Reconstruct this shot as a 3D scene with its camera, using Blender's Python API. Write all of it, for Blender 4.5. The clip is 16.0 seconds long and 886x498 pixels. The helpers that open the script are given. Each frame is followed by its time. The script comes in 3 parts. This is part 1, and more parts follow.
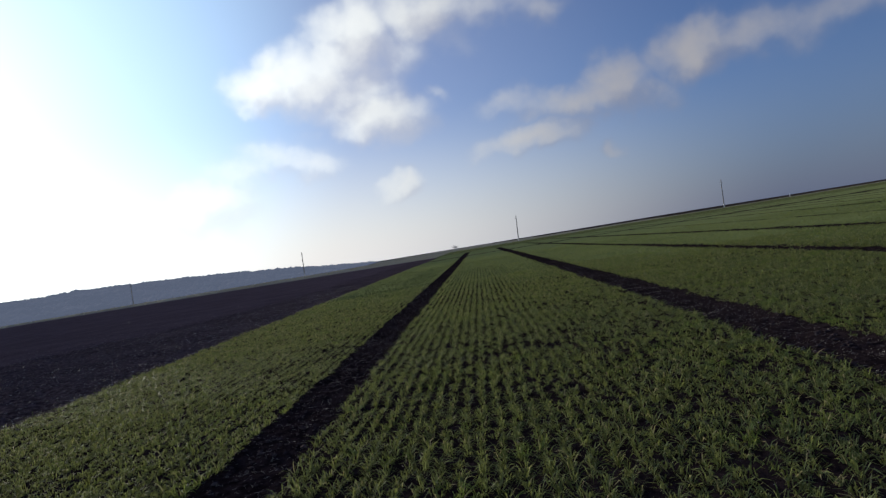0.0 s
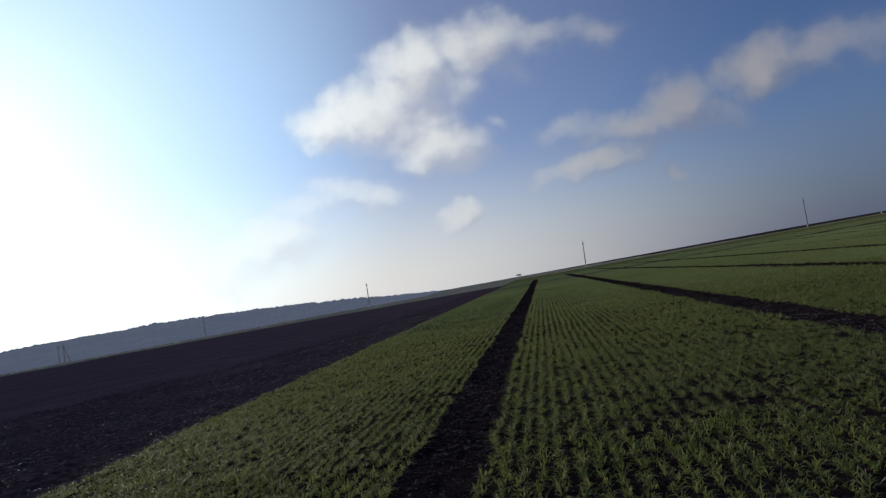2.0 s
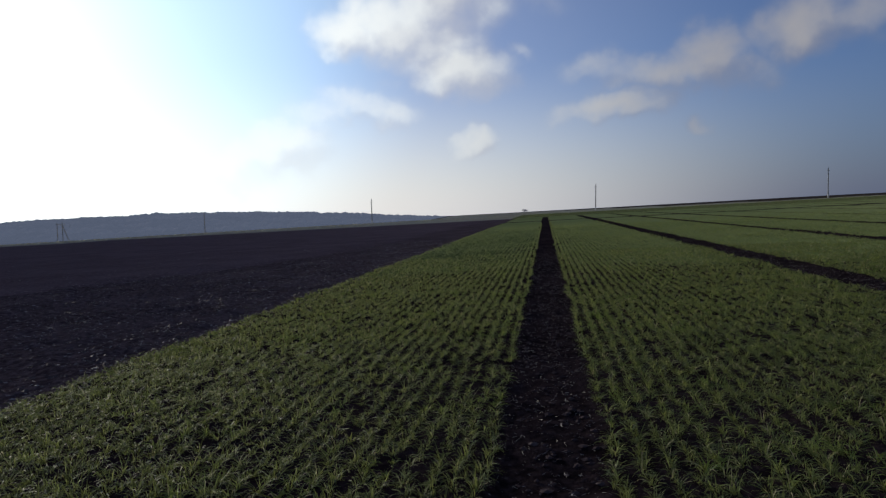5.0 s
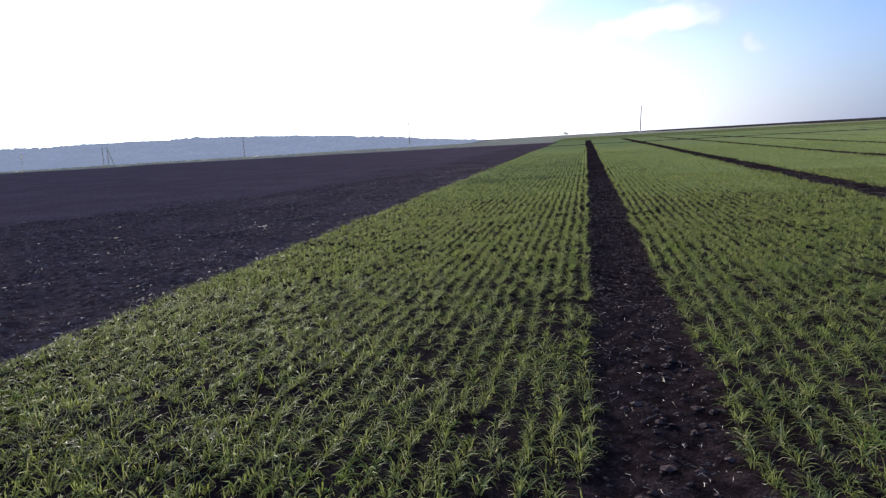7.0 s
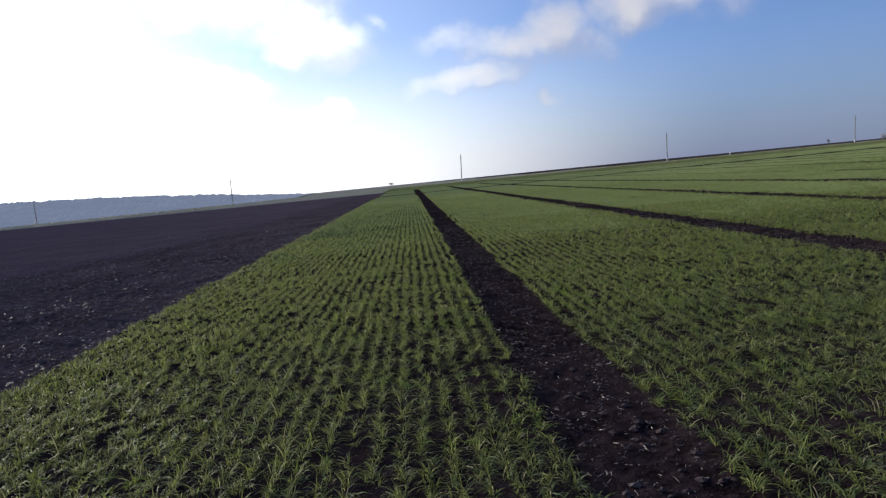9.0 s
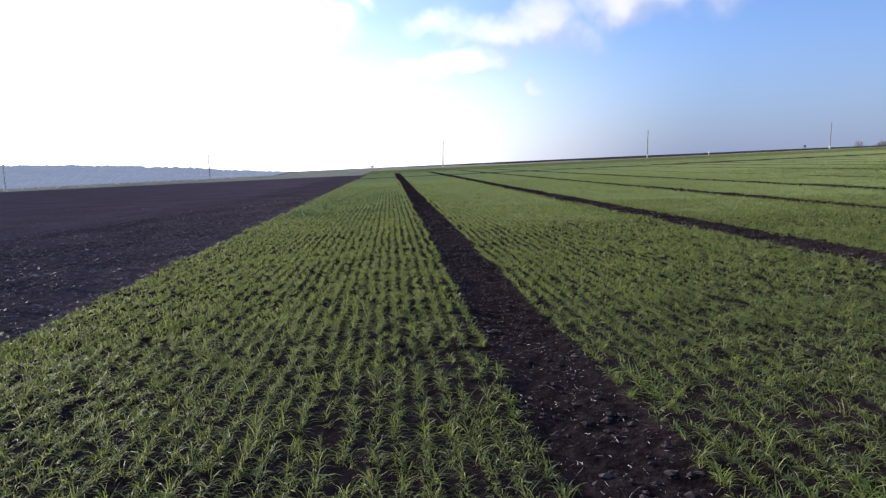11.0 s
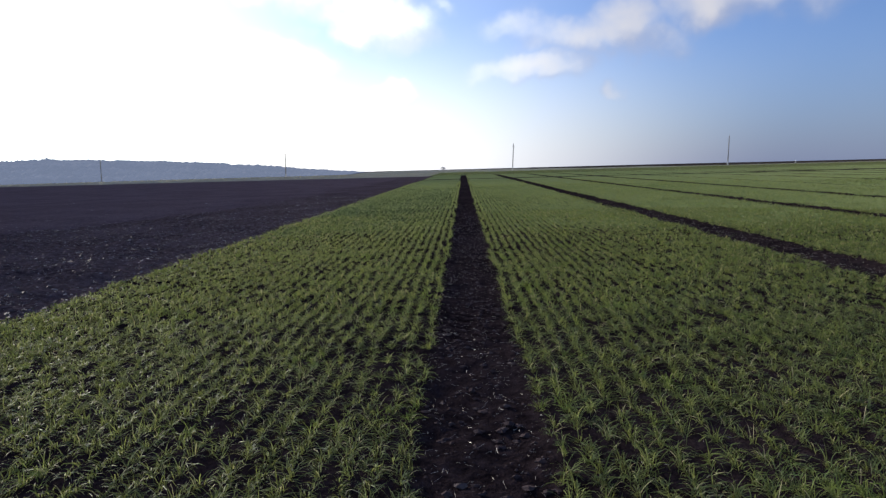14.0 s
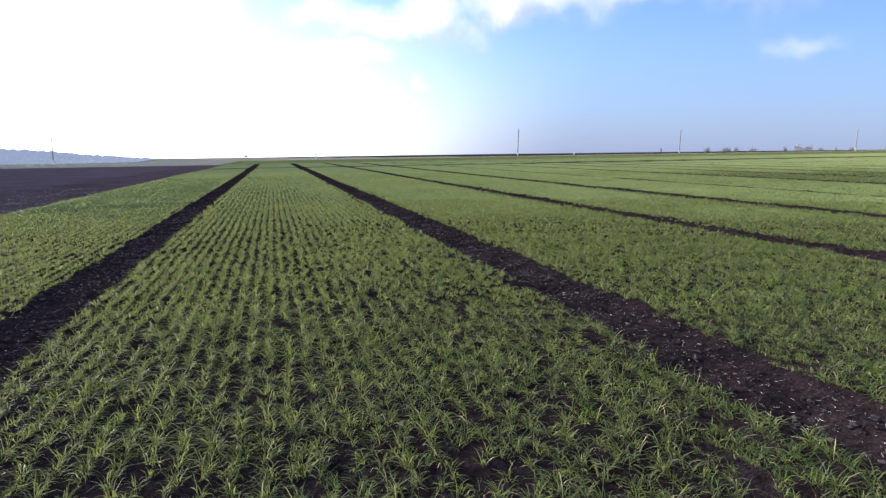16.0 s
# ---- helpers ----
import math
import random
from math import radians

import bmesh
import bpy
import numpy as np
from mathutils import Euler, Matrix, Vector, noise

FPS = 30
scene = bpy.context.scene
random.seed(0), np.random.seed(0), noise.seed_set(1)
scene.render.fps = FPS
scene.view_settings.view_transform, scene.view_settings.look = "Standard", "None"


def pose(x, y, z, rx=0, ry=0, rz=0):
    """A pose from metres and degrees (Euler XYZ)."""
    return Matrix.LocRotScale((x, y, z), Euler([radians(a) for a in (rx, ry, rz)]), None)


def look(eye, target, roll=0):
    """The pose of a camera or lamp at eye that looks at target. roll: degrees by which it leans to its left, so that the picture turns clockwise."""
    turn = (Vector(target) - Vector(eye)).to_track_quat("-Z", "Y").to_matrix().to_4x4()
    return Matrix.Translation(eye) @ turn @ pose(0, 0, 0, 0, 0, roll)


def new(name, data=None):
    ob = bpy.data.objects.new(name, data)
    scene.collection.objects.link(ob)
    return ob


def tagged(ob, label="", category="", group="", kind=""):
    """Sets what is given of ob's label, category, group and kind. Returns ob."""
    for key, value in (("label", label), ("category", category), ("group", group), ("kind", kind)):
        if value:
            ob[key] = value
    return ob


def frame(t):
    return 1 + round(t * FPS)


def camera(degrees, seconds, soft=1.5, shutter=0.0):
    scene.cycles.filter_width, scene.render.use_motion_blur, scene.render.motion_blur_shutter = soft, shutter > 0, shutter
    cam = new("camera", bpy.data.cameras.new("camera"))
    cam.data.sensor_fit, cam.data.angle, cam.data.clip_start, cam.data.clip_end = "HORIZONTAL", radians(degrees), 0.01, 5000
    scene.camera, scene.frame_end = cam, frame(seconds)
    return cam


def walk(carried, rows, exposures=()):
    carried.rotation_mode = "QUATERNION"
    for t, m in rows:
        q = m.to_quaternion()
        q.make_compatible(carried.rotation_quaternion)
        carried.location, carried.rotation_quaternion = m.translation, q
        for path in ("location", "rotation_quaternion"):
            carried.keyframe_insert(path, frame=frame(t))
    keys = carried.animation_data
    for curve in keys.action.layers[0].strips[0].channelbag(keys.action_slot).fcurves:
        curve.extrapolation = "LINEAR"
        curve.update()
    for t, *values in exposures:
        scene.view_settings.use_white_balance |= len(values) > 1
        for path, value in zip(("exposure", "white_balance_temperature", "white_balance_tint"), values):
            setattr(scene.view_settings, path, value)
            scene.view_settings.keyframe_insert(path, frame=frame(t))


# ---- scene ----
cam = camera(70.8, 16.0, soft=1.35)
METRES, EYE, TILT, LEAN, TURN = 11.19, 1.6, 0.0, -1.9, 3.3
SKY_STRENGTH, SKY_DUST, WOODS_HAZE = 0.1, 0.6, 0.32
SKY_TINT = (0.57, 0.68, 1.02, 1)
ROWS = [
    (0.0, 0.0, 0.0, 0.0, -0.04, -0.23, 9.28),
    (0.5, -0.0126, 0.0554, -0.0014, -3.7, 2.82, 10.82),
    (1.0, -0.0308, 0.1122, 0.0046, 10.74, 1.85, 6.68),
    (1.5, -0.0596, 0.1619, 0.0016, 12.91, -0.86, 4.37),
    (2.0, -0.0753, 0.2224, -0.0, 5.74, 3.41, 10.31),
    (2.5, -0.0953, 0.2688, 0.0011, 8.15, 2.47, 7.0),
    (3.0, -0.118, 0.3165, 0.0027, 7.64, -1.21, 6.22),
    (3.5, -0.1328, 0.3632, -0.0018, 8.69, -0.67, 8.89),
    (4.0, -0.1459, 0.4103, 0.0039, 12.29, 0.36, 8.67),
    (4.5, -0.1595, 0.446, 0.0035, 8.6, -1.23, 6.02),
    (4.7, -0.161, 0.459, 0.0025, 5.97, -2.31, 2.98),
    (6.8, -0.187, 0.519, 0.0008, 7.32, -9.67, 6.1),
    (7.0, -0.1963, 0.5315, 0.0004, 9.42, -10.11, 3.33),
    (7.5, -0.2224, 0.5677, 0.0018, 14.28, -5.1, 8.06),
    (8.0, -0.2454, 0.5899, 0.0048, 2.69, -1.53, 6.48),
    (8.5, -0.2546, 0.5954, 0.0032, -3.89, -4.91, 5.85),
    (9.0, -0.2575, 0.5975, 0.002, -6.42, -6.67, 5.55),
    (9.5, -0.2576, 0.5985, 0.0018, -5.76, -7.98, 5.36),
    (9.7, -0.2578, 0.5988, 0.0018, -5.96, -8.0, 4.9),
    (11.8, -0.2603, 0.6010, 0.0012, -8.6, -8.12, 2.15),
    (12.0, -0.2601, 0.6012, 0.0011, -8.41, -8.14, 1.95),
    (12.5, -0.2561, 0.5998, 0.0, -7.7, -8.86, 1.9),
    (13.0, -0.2324, 0.5918, 0.0005, -1.55, -7.25, 3.7),
    (13.5, -0.2013, 0.5834, 0.0023, -3.93, -6.04, 4.2),
    (14.0, -0.1648, 0.5953, -0.0034, -1.46, -7.64, 1.47),
    (14.5, -0.1213, 0.6047, 0.0005, -13.53, -7.37, 2.37),
    (15.0, -0.0595, 0.6056, 0.0038, -17.27, -4.13, -0.05),
    (15.5, -0.0067, 0.609, -0.005, -17.63, -7.54, -1.82),
    (16.0, 0.0531, 0.6118, 0.0006, -18.44, -8.98, 0.73),
]
EXPOSURES = [(0.0, -0.25), (0.5, -0.15), (1.0, -0.5), (1.5, -0.6), (2.0, -0.5), (2.5, -0.7), (3.0, -0.4), (3.5, -0.25), (4.0, -0.27), (4.5, -0.45), (4.7, -0.45), (6.8, 0.91), (7.0, 1.08), (7.5, 1.11), (8.0, 0.1), (8.5, 0.1), (9.0, 0.57), (9.5, 0.8), (9.7, 0.85), (11.8, 1.18), (12.5, 1.18), (13.0, 1.25), (13.5, 1.0), (14.0, 0.6), (14.5, 0.85), (15.0, 0.8), (15.5, 0.7), (16.0, 1.45)]
walk(cam, [(t, pose(0, 0, EYE, TILT, LEAN, TURN) @ pose(METRES * x, METRES * y, METRES * z, 90 + pitch, roll, yaw)) for t, x, y, z, yaw, pitch, roll in ROWS], EXPOSURES)

# ---- light ----
SUN_BEARING, SUN_HEIGHT = -46.0, 17.5      # degrees clockwise from +y, degrees above the horizon


def direction(bearing, height):
    b, e = radians(bearing), radians(height)
    return Vector((math.sin(b) * math.cos(e), math.cos(b) * math.cos(e), math.sin(e)))


sun = new("sun", bpy.data.lights.new("sun", "SUN"))
sun.data.energy, sun.data.angle, sun.data.color = 4.0, radians(0.6), (1.0, 0.92, 0.80)
sun.matrix_world = look((0, 0, 60), Vector((0, 0, 60)) - direction(SUN_BEARING, SUN_HEIGHT))


class Nodes:
    """Short hand for building a node tree."""

    def __init__(self, tree):
        self.tree = tree
        tree.nodes.clear()

    def add(self, kind, inputs=(), **settings):
        node = self.tree.nodes.new(kind)
        for key, value in settings.items():
            setattr(node, key, value)
        for key, value in dict(inputs).items():
            self.put(node.inputs[key], value)
        return node

    def put(self, socket, value):
        if isinstance(value, bpy.types.NodeSocket):
            self.tree.links.new(value, socket)
        else:
            socket.default_value = value

    def math(self, op, a, b=0.0, c=0.0, clamp=False):
        return self.add("ShaderNodeMath", {0: a, 1: b, 2: c}, operation=op, use_clamp=clamp).outputs[0]

    def vec(self, op, a, b=(0, 0, 0), scale=1.0):
        node = self.add("ShaderNodeVectorMath", {0: a, 1: b, 3: scale}, operation=op)
        return node.outputs["Value"] if op in ("DOT_PRODUCT", "LENGTH") else node.outputs[0]

    def smooth(self, x, lo, hi, a=0.0, b=1.0):
        return self.add("ShaderNodeMapRange", {0: x, 1: lo, 2: hi, 3: a, 4: b}, interpolation_type="SMOOTHSTEP").outputs[0]

    def noise(self, vector, scale, detail=4.0, rough=0.55):
        return self.add("ShaderNodeTexNoise", {"Vector": vector, "Scale": scale, "Detail": detail, "Roughness": rough}).outputs[0]

    def mix(self, fac, a, b, blend="MIX"):
        node = self.add("ShaderNodeMix", data_type="RGBA", blend_type=blend)
        for key, value in ((0, fac), (6, a), (7, b)):
            self.put(node.inputs[key], value)
        return node.outputs[2]


# Clouds: bearing, height above the horizon, half width, half height (degrees), lean, weight
TALL_CLOUD = [
    (-17.3, 15.7, 2.2, 1.5, 1, 0.95), (-13.7, 16.3, 3.1, 1.9, 21, 1.0), (-8.9, 19.4, 2.9, 2.3, 31, 1.05), (-11.0, 17.4, 3.0, 2.0, 11, 0.9),
    (-9.8, 14.9, 4.2, 2.2, -9, 0.8), (-5.9, 17.4, 3.1, 1.8, 1, 0.55), (-7.1, 12.1, 3.4, 1.8, -4, 0.95), (-8.8, 11.3, 2.3, 1.0, -9, 0.75),
    (-2.8, 20.8, 3.6, 1.7, 1, 0.85), (3.4, 20.2, 4.4, 1.1, -4, 0.55), (7.9, 19.4, 2.1, 1.0, -9, 0.5), (-0.5, 18.2, 2.6, 1.1, -9, 0.35),
    (-1.7, 13.6, 0.9, 0.6, -9, 0.42), (-13.8, 11.8, 2.1, 0.9, -9, 0.28),
]
CLOUD_STREET = [
    (10.4, 11.6, 4.4, 1.1, 1, 0.7), (13.9, 12.4, 2.5, 1.7, 6, 0.8), (16.1, 11.0, 2.6, 1.3, -14, 0.6), (4.4, 12.1, 2.6, 1.0, 6, 0.5),
    (21.0, 13.7, 3.0, 1.7, 11, 0.85), (23.6, 13.5, 4.1, 1.6, -1, 0.65), (26.9, 13.5, 4.2, 1.5, 1, 0.5), (19.0, 12.3, 2.0, 1.1, 41, 0.45),
    (6.0, 8.9, 4.2, 1.0, 9, 0.75), (9.1, 9.2, 1.8, 1.1, -9, 0.6), (1.8, 8.1, 1.8, 0.7, 6, 0.4), (13.2, 6.9, 0.9, 0.6, -9, 0.5),
    (31.6, 14.1, 3.4, 1.2, 0, 0.5), (43.0, 15.1, 4.7, 2.3, 15, 0.62), (44.5, 9.3, 2.7, 0.9, 0, 0.42),
]
LOW_CLOUDS = [
    (-16.6, 9.3, 3.9, 1.3, -9, 0.6), (-13.7, 8.6, 2.1, 0.9, -4, 0.55), (-20.5, 9.0, 3.1, 1.3, 11, 0.45), (-6.1, 6.2, 1.6, 1.0, 6, 0.75),
    (-23.7, 5.8, 4.2, 1.8, 11, 0.65), (-27.5, 3.8, 4.2, 2.1, 1, 0.5), (-10.2, 4.6, 6.2, 0.9, -1, 0.27), (-48.0, 10.0, 8.0, 3.0, -6, 0.6),
    (-60.0, 8.0, 9.0, 3.0, 10, 0.6), (4.0, 3.6, 8.0, 1.3, 0, 0.25),
]
CLOUDS_BEHIND = [
    (-85.0, 18.0, 14.0, 5.0, 0, 0.9), (-130.0, 25.0, 16.0, 6.0, 8, 0.9), (160.0, 20.0, 18.0, 5.0, 0, 0.8), (105.0, 24.0, 14.0, 5.0, -8, 0.8),
    (70.0, 30.0, 12.0, 4.0, 6, 0.6),
]
cloud_group = bpy.data.node_groups.new("cloud_field", "ShaderNodeTree")
cloud_group.interface.new_socket("Vector", in_out="INPUT", socket_type="NodeSocketVector")
cloud_group.interface.new_socket("Density", in_out="OUTPUT", socket_type="NodeSocketFloat")
g = Nodes(cloud_group)
g_in = g.add("NodeGroupInput").outputs[0]
warp = g.add("ShaderNodeTexNoise", {"Vector": g_in, "Scale": 15.0, "Detail": 3.0, "Roughness": 0.5}).outputs[1]
bent = g.vec("ADD", g_in, g.vec("SCALE", g.vec("SUBTRACT", warp, (0.5, 0.5, 0.5)), scale=0.07))
field = None
for bearing, height, wide, high, lean, weight in TALL_CLOUD + CLOUD_STREET + LOW_CLOUDS + CLOUDS_BEHIND:
    d = direction(bearing, height)
    east = Vector((math.cos(radians(bearing)), -math.sin(radians(bearing)), 0))
    up = d.cross(east) * -1
    c, s = math.cos(radians(lean)), math.sin(radians(lean))
    a_axis, b_axis = (east * c + up * s) / math.sin(radians(wide * 1.3)), (up * c - east * s) / math.sin(radians(high * 1.4))
    off = g.vec("SUBTRACT", bent, tuple(d))
    pa, pb, pc = g.vec("DOT_PRODUCT", off, tuple(a_axis)), g.vec("DOT_PRODUCT", off, tuple(b_axis)), g.vec("DOT_PRODUCT", off, tuple(d * 4))
    rr = g.math("ADD", g.math("ADD", g.math("MULTIPLY", pa, pa), g.math("MULTIPLY", pb, pb)), g.math("MULTIPLY", pc, pc))
    bell = g.math("POWER", g.math("SUBTRACT", 1.0, g.math("MULTIPLY", rr, 0.24), clamp=True), 3.0)
    blob = g.math("MULTIPLY", bell, weight * 1.1)
    field = blob if field is None else g.math("SMOOTH_MAX", field, blob, 0.18)
fine = g.math("SUBTRACT", g.noise(g_in, 20.0, 5.0, 0.5), 0.5)
total = g.math("ADD", field, g.math("MULTIPLY", fine, 0.6))
out = g.add("NodeGroupOutput")
g.put(out.inputs[0], g.math("MULTIPLY", g.smooth(total, 0.05, 1.15), g.smooth(field, 0.02, 0.5)))

world = bpy.data.worlds.new("world")
scene.world = world
world.use_nodes = True
w = Nodes(world.node_tree)
sky = w.add("ShaderNodeTexSky", sky_type="NISHITA", sun_disc=False, sun_elevation=radians(SUN_HEIGHT), sun_rotation=radians(SUN_BEARING), altitude=100.0, air_density=1.0, dust_density=SKY_DUST, ozone_density=1.5)
heading = w.add("ShaderNodeTexCoord").outputs["Generated"]
d_sun = direction(SUN_BEARING, SUN_HEIGHT)


def cloud_at(vector):
    node = w.add("ShaderNodeGroup", node_tree=cloud_group)
    w.put(node.inputs[0], vector)
    return node.outputs[0]


here = cloud_at(heading)
towards = cloud_at(w.vec("ADD", heading, tuple((d_sun + Vector((0, 0, 0.9))) * 0.03)))
lit = w.smooth(w.math("SUBTRACT", here, w.math("MULTIPLY", towards, 0.9)), -0.3, 0.4)
facing = w.vec("DOT_PRODUCT", heading, tuple(d_sun))
near_sun = w.smooth(facing, 0.27, 0.97)
near_cloud = w.smooth(facing, 0.5, 1.0)
rise = w.add("ShaderNodeSeparateXYZ", {0: heading}).outputs[2]
clear = w.mix(1.0, sky.outputs[0], SKY_TINT, "MULTIPLY")
clear = w.mix(w.smooth(facing, 0.4, 0.95), clear, w.vec("ADD", clear, (1.6, 1.6, 1.5)))
haze = w.mix(near_sun, (1.2, 1.52, 2.7, 1), (12.0, 12.0, 12.0, 1))
clear = w.mix(w.smooth(rise, -0.05, 0.235, 0.9, 0.0), clear, haze)
clear = w.mix(w.smooth(facing, 0.80, 1.0), clear, w.vec("ADD", clear, (3.0, 5.4, 6.5)))
shade_col = w.mix(near_cloud, (3.0, 3.15, 3.95, 1), (9.4, 9.6, 10.2, 1))
light_col = w.mix(near_cloud, (4.9, 4.8, 5.0, 1), (14.0, 14.6, 14.4, 1))
cloud_col = w.mix(lit, shade_col, light_col)
background = w.add("ShaderNodeBackground", {"Color": w.mix(w.math("MULTIPLY", here, 0.92), clear, cloud_col), "Strength": SKY_STRENGTH})
w.add("ShaderNodeOutputWorld", {0: background.outputs[0]})

# ---- materials ----


def material(name):
    m = bpy.data.materials.new(name)
    m.use_nodes = True
    return m, Nodes(m.node_tree)


def finish(n, shader):
    n.add("ShaderNodeOutputMaterial", {0: shader})


def principled(n, colour, rough, bump=None, strength=0.4, distance=0.02, **more):
    inputs = {"Base Color": colour, "Roughness": rough}
    inputs.update({k.replace("_", " "): v for k, v in more.items()})
    if bump is not None:
        inputs["Normal"] = n.add("ShaderNodeBump", {"Height": bump, "Strength": strength, "Distance": distance}).outputs[0]
    return n.add("ShaderNodeBsdfPrincipled", inputs).outputs[0]


def matt(n, colour, bump, strength, distance):
    """A dull, rough surface with no gloss at all."""
    normal = n.add("ShaderNodeBump", {"Height": bump, "Strength": strength, "Distance": distance}).outputs[0]
    return n.add("ShaderNodeBsdfDiffuse", {"Color": colour, "Roughness": 0.9, "Normal": normal}).outputs[0]


def soil_material(name, dark, pale, straw, relief=1.0):
    """Crumbly black earth, with pale dry crumbs."""
    m, n = material(name)
    p = n.add("ShaderNodeNewGeometry").outputs["Position"]
    patch, clod, crumb = n.noise(p, 0.35, 3.0), n.noise(p, 9.0, 5.0, 0.65), n.noise(p, 45.0, 4.0, 0.7)
    tone = n.mix(n.smooth(clod, 0.35, 0.7), dark, pale)
    tone = n.mix(n.smooth(patch, 0.35, 0.7, 0.0, 0.5), tone, pale)
    fleck = n.smooth(n.noise(n.vec("MULTIPLY", p, (1.0, 1.0, 2.0)), 26.0, 2.0, 0.5), 0.70, 0.75, 0.0, straw)
    tone = n.mix(fleck, tone, (0.28, 0.24, 0.19, 1))
    bump = n.math("ADD", clod, n.math("MULTIPLY", crumb, 0.35))
    finish(n, matt(n, tone, bump, relief, 0.08))
    return m


MAT_SOIL = soil_material("alley_soil", (0.0125, 0.0088, 0.0100, 1), (0.049, 0.0345, 0.0365, 1), 0.08)


def clod_material(name, pale, depth=1.0, shine=0.0):
    """Turned clods, most of them dark and moist, a few painted pale."""
    m, n = material(name)
    geo = n.add("ShaderNodeNewGeometry")
    island = geo.outputs["Random Per Island"]
    t = n.noise(geo.outputs["Position"], 60.0, 4.0, 0.7)
    tone = n.mix(t, (0.04 * depth, 0.03 * depth, 0.031 * depth, 1), (0.13 * depth, 0.10 * depth, 0.102 * depth, 1))
    tone = n.mix(n.smooth(island, 0.74, 1.0), tone, pale)
    finish(n, principled(n, tone, 0.7, t, 0.8, 0.02, Specular_IOR_Level=shine))
    return m


# Pale plough clods stand in for sunlit tops: highlight put into the colour.
MAT_CLOD = clod_material("clod_soil", (0.27, 0.24, 0.235, 1), 1.0, 0.14)
MAT_CRUMB = clod_material("crumb_soil", (0.10, 0.082, 0.08, 1), 0.75)
MAT_PLOUGHED = soil_material("ploughed_soil", (0.056, 0.039, 0.042, 1), (0.168, 0.123, 0.128, 1), 0.35)
MAT_TRACK = soil_material("rolled_soil", (0.084, 0.059, 0.064, 1), (0.182, 0.132, 0.140, 1), 0.08, 0.7)


# Soil of the far strip, darker than the ploughed land.
MAT_FAR_SOIL = soil_material("dark_far_soil", (0.034, 0.028, 0.024, 1), (0.072, 0.060, 0.052, 1), 0.05, 0.6)


def grass_material(name, a, b, c, fine=1.4):
    m, n = material(name)
    p = n.add("ShaderNodeNewGeometry").outputs["Position"]
    tone = n.mix(n.smooth(n.noise(p, 0.08, 4.0), 0.3, 0.7), a, b)
    tone = n.mix(n.smooth(n.noise(p, fine, 5.0, 0.7), 0.45, 0.75), tone, c)
    finish(n, matt(n, tone, n.noise(p, max(3.0, 1.3 * fine), 5.0, 0.7), 0.3, 0.1))
    return m


MAT_VERGE = grass_material("dry_verge", (0.34, 0.31, 0.23, 1), (0.42, 0.39, 0.30, 1), (0.27, 0.26, 0.17, 1))
MAT_WEEDS = grass_material("weedy_verge", (0.13, 0.15, 0.06, 1), (0.175, 0.18, 0.085, 1), (0.11, 0.125, 0.05, 1))
MAT_COVER = grass_material("wheat_undergrowth", (0.215, 0.250, 0.095, 1), (0.262, 0.290, 0.118, 1), (0.180, 0.215, 0.082, 1))
MAT_ROWS = grass_material("wheat_rows", (0.168, 0.206, 0.078, 1), (0.218, 0.254, 0.105, 1), (0.082, 0.104, 0.039, 1), 16.0)
MAT_VALLEY = grass_material("far_valley", (0.13, 0.128, 0.105, 1), (0.17, 0.165, 0.135, 1), (0.10, 0.10, 0.075, 1))


def leaf_material(name, greens, tip, through_light, rough=0.5, shine=0.1, lit=(0.375, 0.40, 0.105, 1)):
    m, n = material(name)
    geo = n.add("ShaderNodeNewGeometry")
    p, island = geo.outputs["Position"], geo.outputs["Random Per Island"]
    tone = n.mix(island, greens[0], greens[1])
    tone = n.mix(n.smooth(n.noise(p, 0.5, 3.0), 0.35, 0.7, 0.0, 0.45), tone, greens[2])
    tone = n.mix(n.smooth(n.noise(p, 5.5, 2.0), 0.38, 0.66), n.mix(1.0, tone, (0.70, 0.76, 0.88, 1), "MULTIPLY"), n.mix(1.0, tone, (1.28, 1.26, 0.98, 1), "MULTIPLY"))
    tone = n.mix(n.smooth(n.noise(p, 1.7, 2.0), 0.56, 0.68, 0.0, 0.65), tone, n.mix(1.0, tone, (0.78, 1.06, 0.5, 1), "MULTIPLY"))
    tone = n.mix(n.smooth(island, 0.93, 0.955), tone, tip)
    gloss = principled(n, tone, rough, Specular_IOR_Level=shine)
    glow = n.add("ShaderNodeBsdfTranslucent", {"Color": n.mix(0.5, tone, lit)}).outputs[0]
    finish(n, n.add("ShaderNodeMixShader", {0: through_light, 1: gloss, 2: glow}).outputs[0])
    return m


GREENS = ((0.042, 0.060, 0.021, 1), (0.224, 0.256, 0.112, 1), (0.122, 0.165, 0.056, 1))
# Same leaves far off: greens painted lighter to brighten the distant plots.
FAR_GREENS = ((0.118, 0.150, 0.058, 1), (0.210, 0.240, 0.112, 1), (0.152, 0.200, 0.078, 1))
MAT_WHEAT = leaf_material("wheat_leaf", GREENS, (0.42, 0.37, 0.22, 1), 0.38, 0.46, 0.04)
# Same leaf at mid distance, with less gloss to hold back sun glints.
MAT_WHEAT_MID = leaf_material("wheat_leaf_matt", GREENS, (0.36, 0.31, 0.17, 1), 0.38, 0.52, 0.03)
MAT_WHEAT_FAR = leaf_material("wheat_leaf_far_bright", FAR_GREENS, (0.23, 0.22, 0.12, 1), 0.42, 0.55, 0.04, lit=(0.35, 0.38, 0.115, 1))


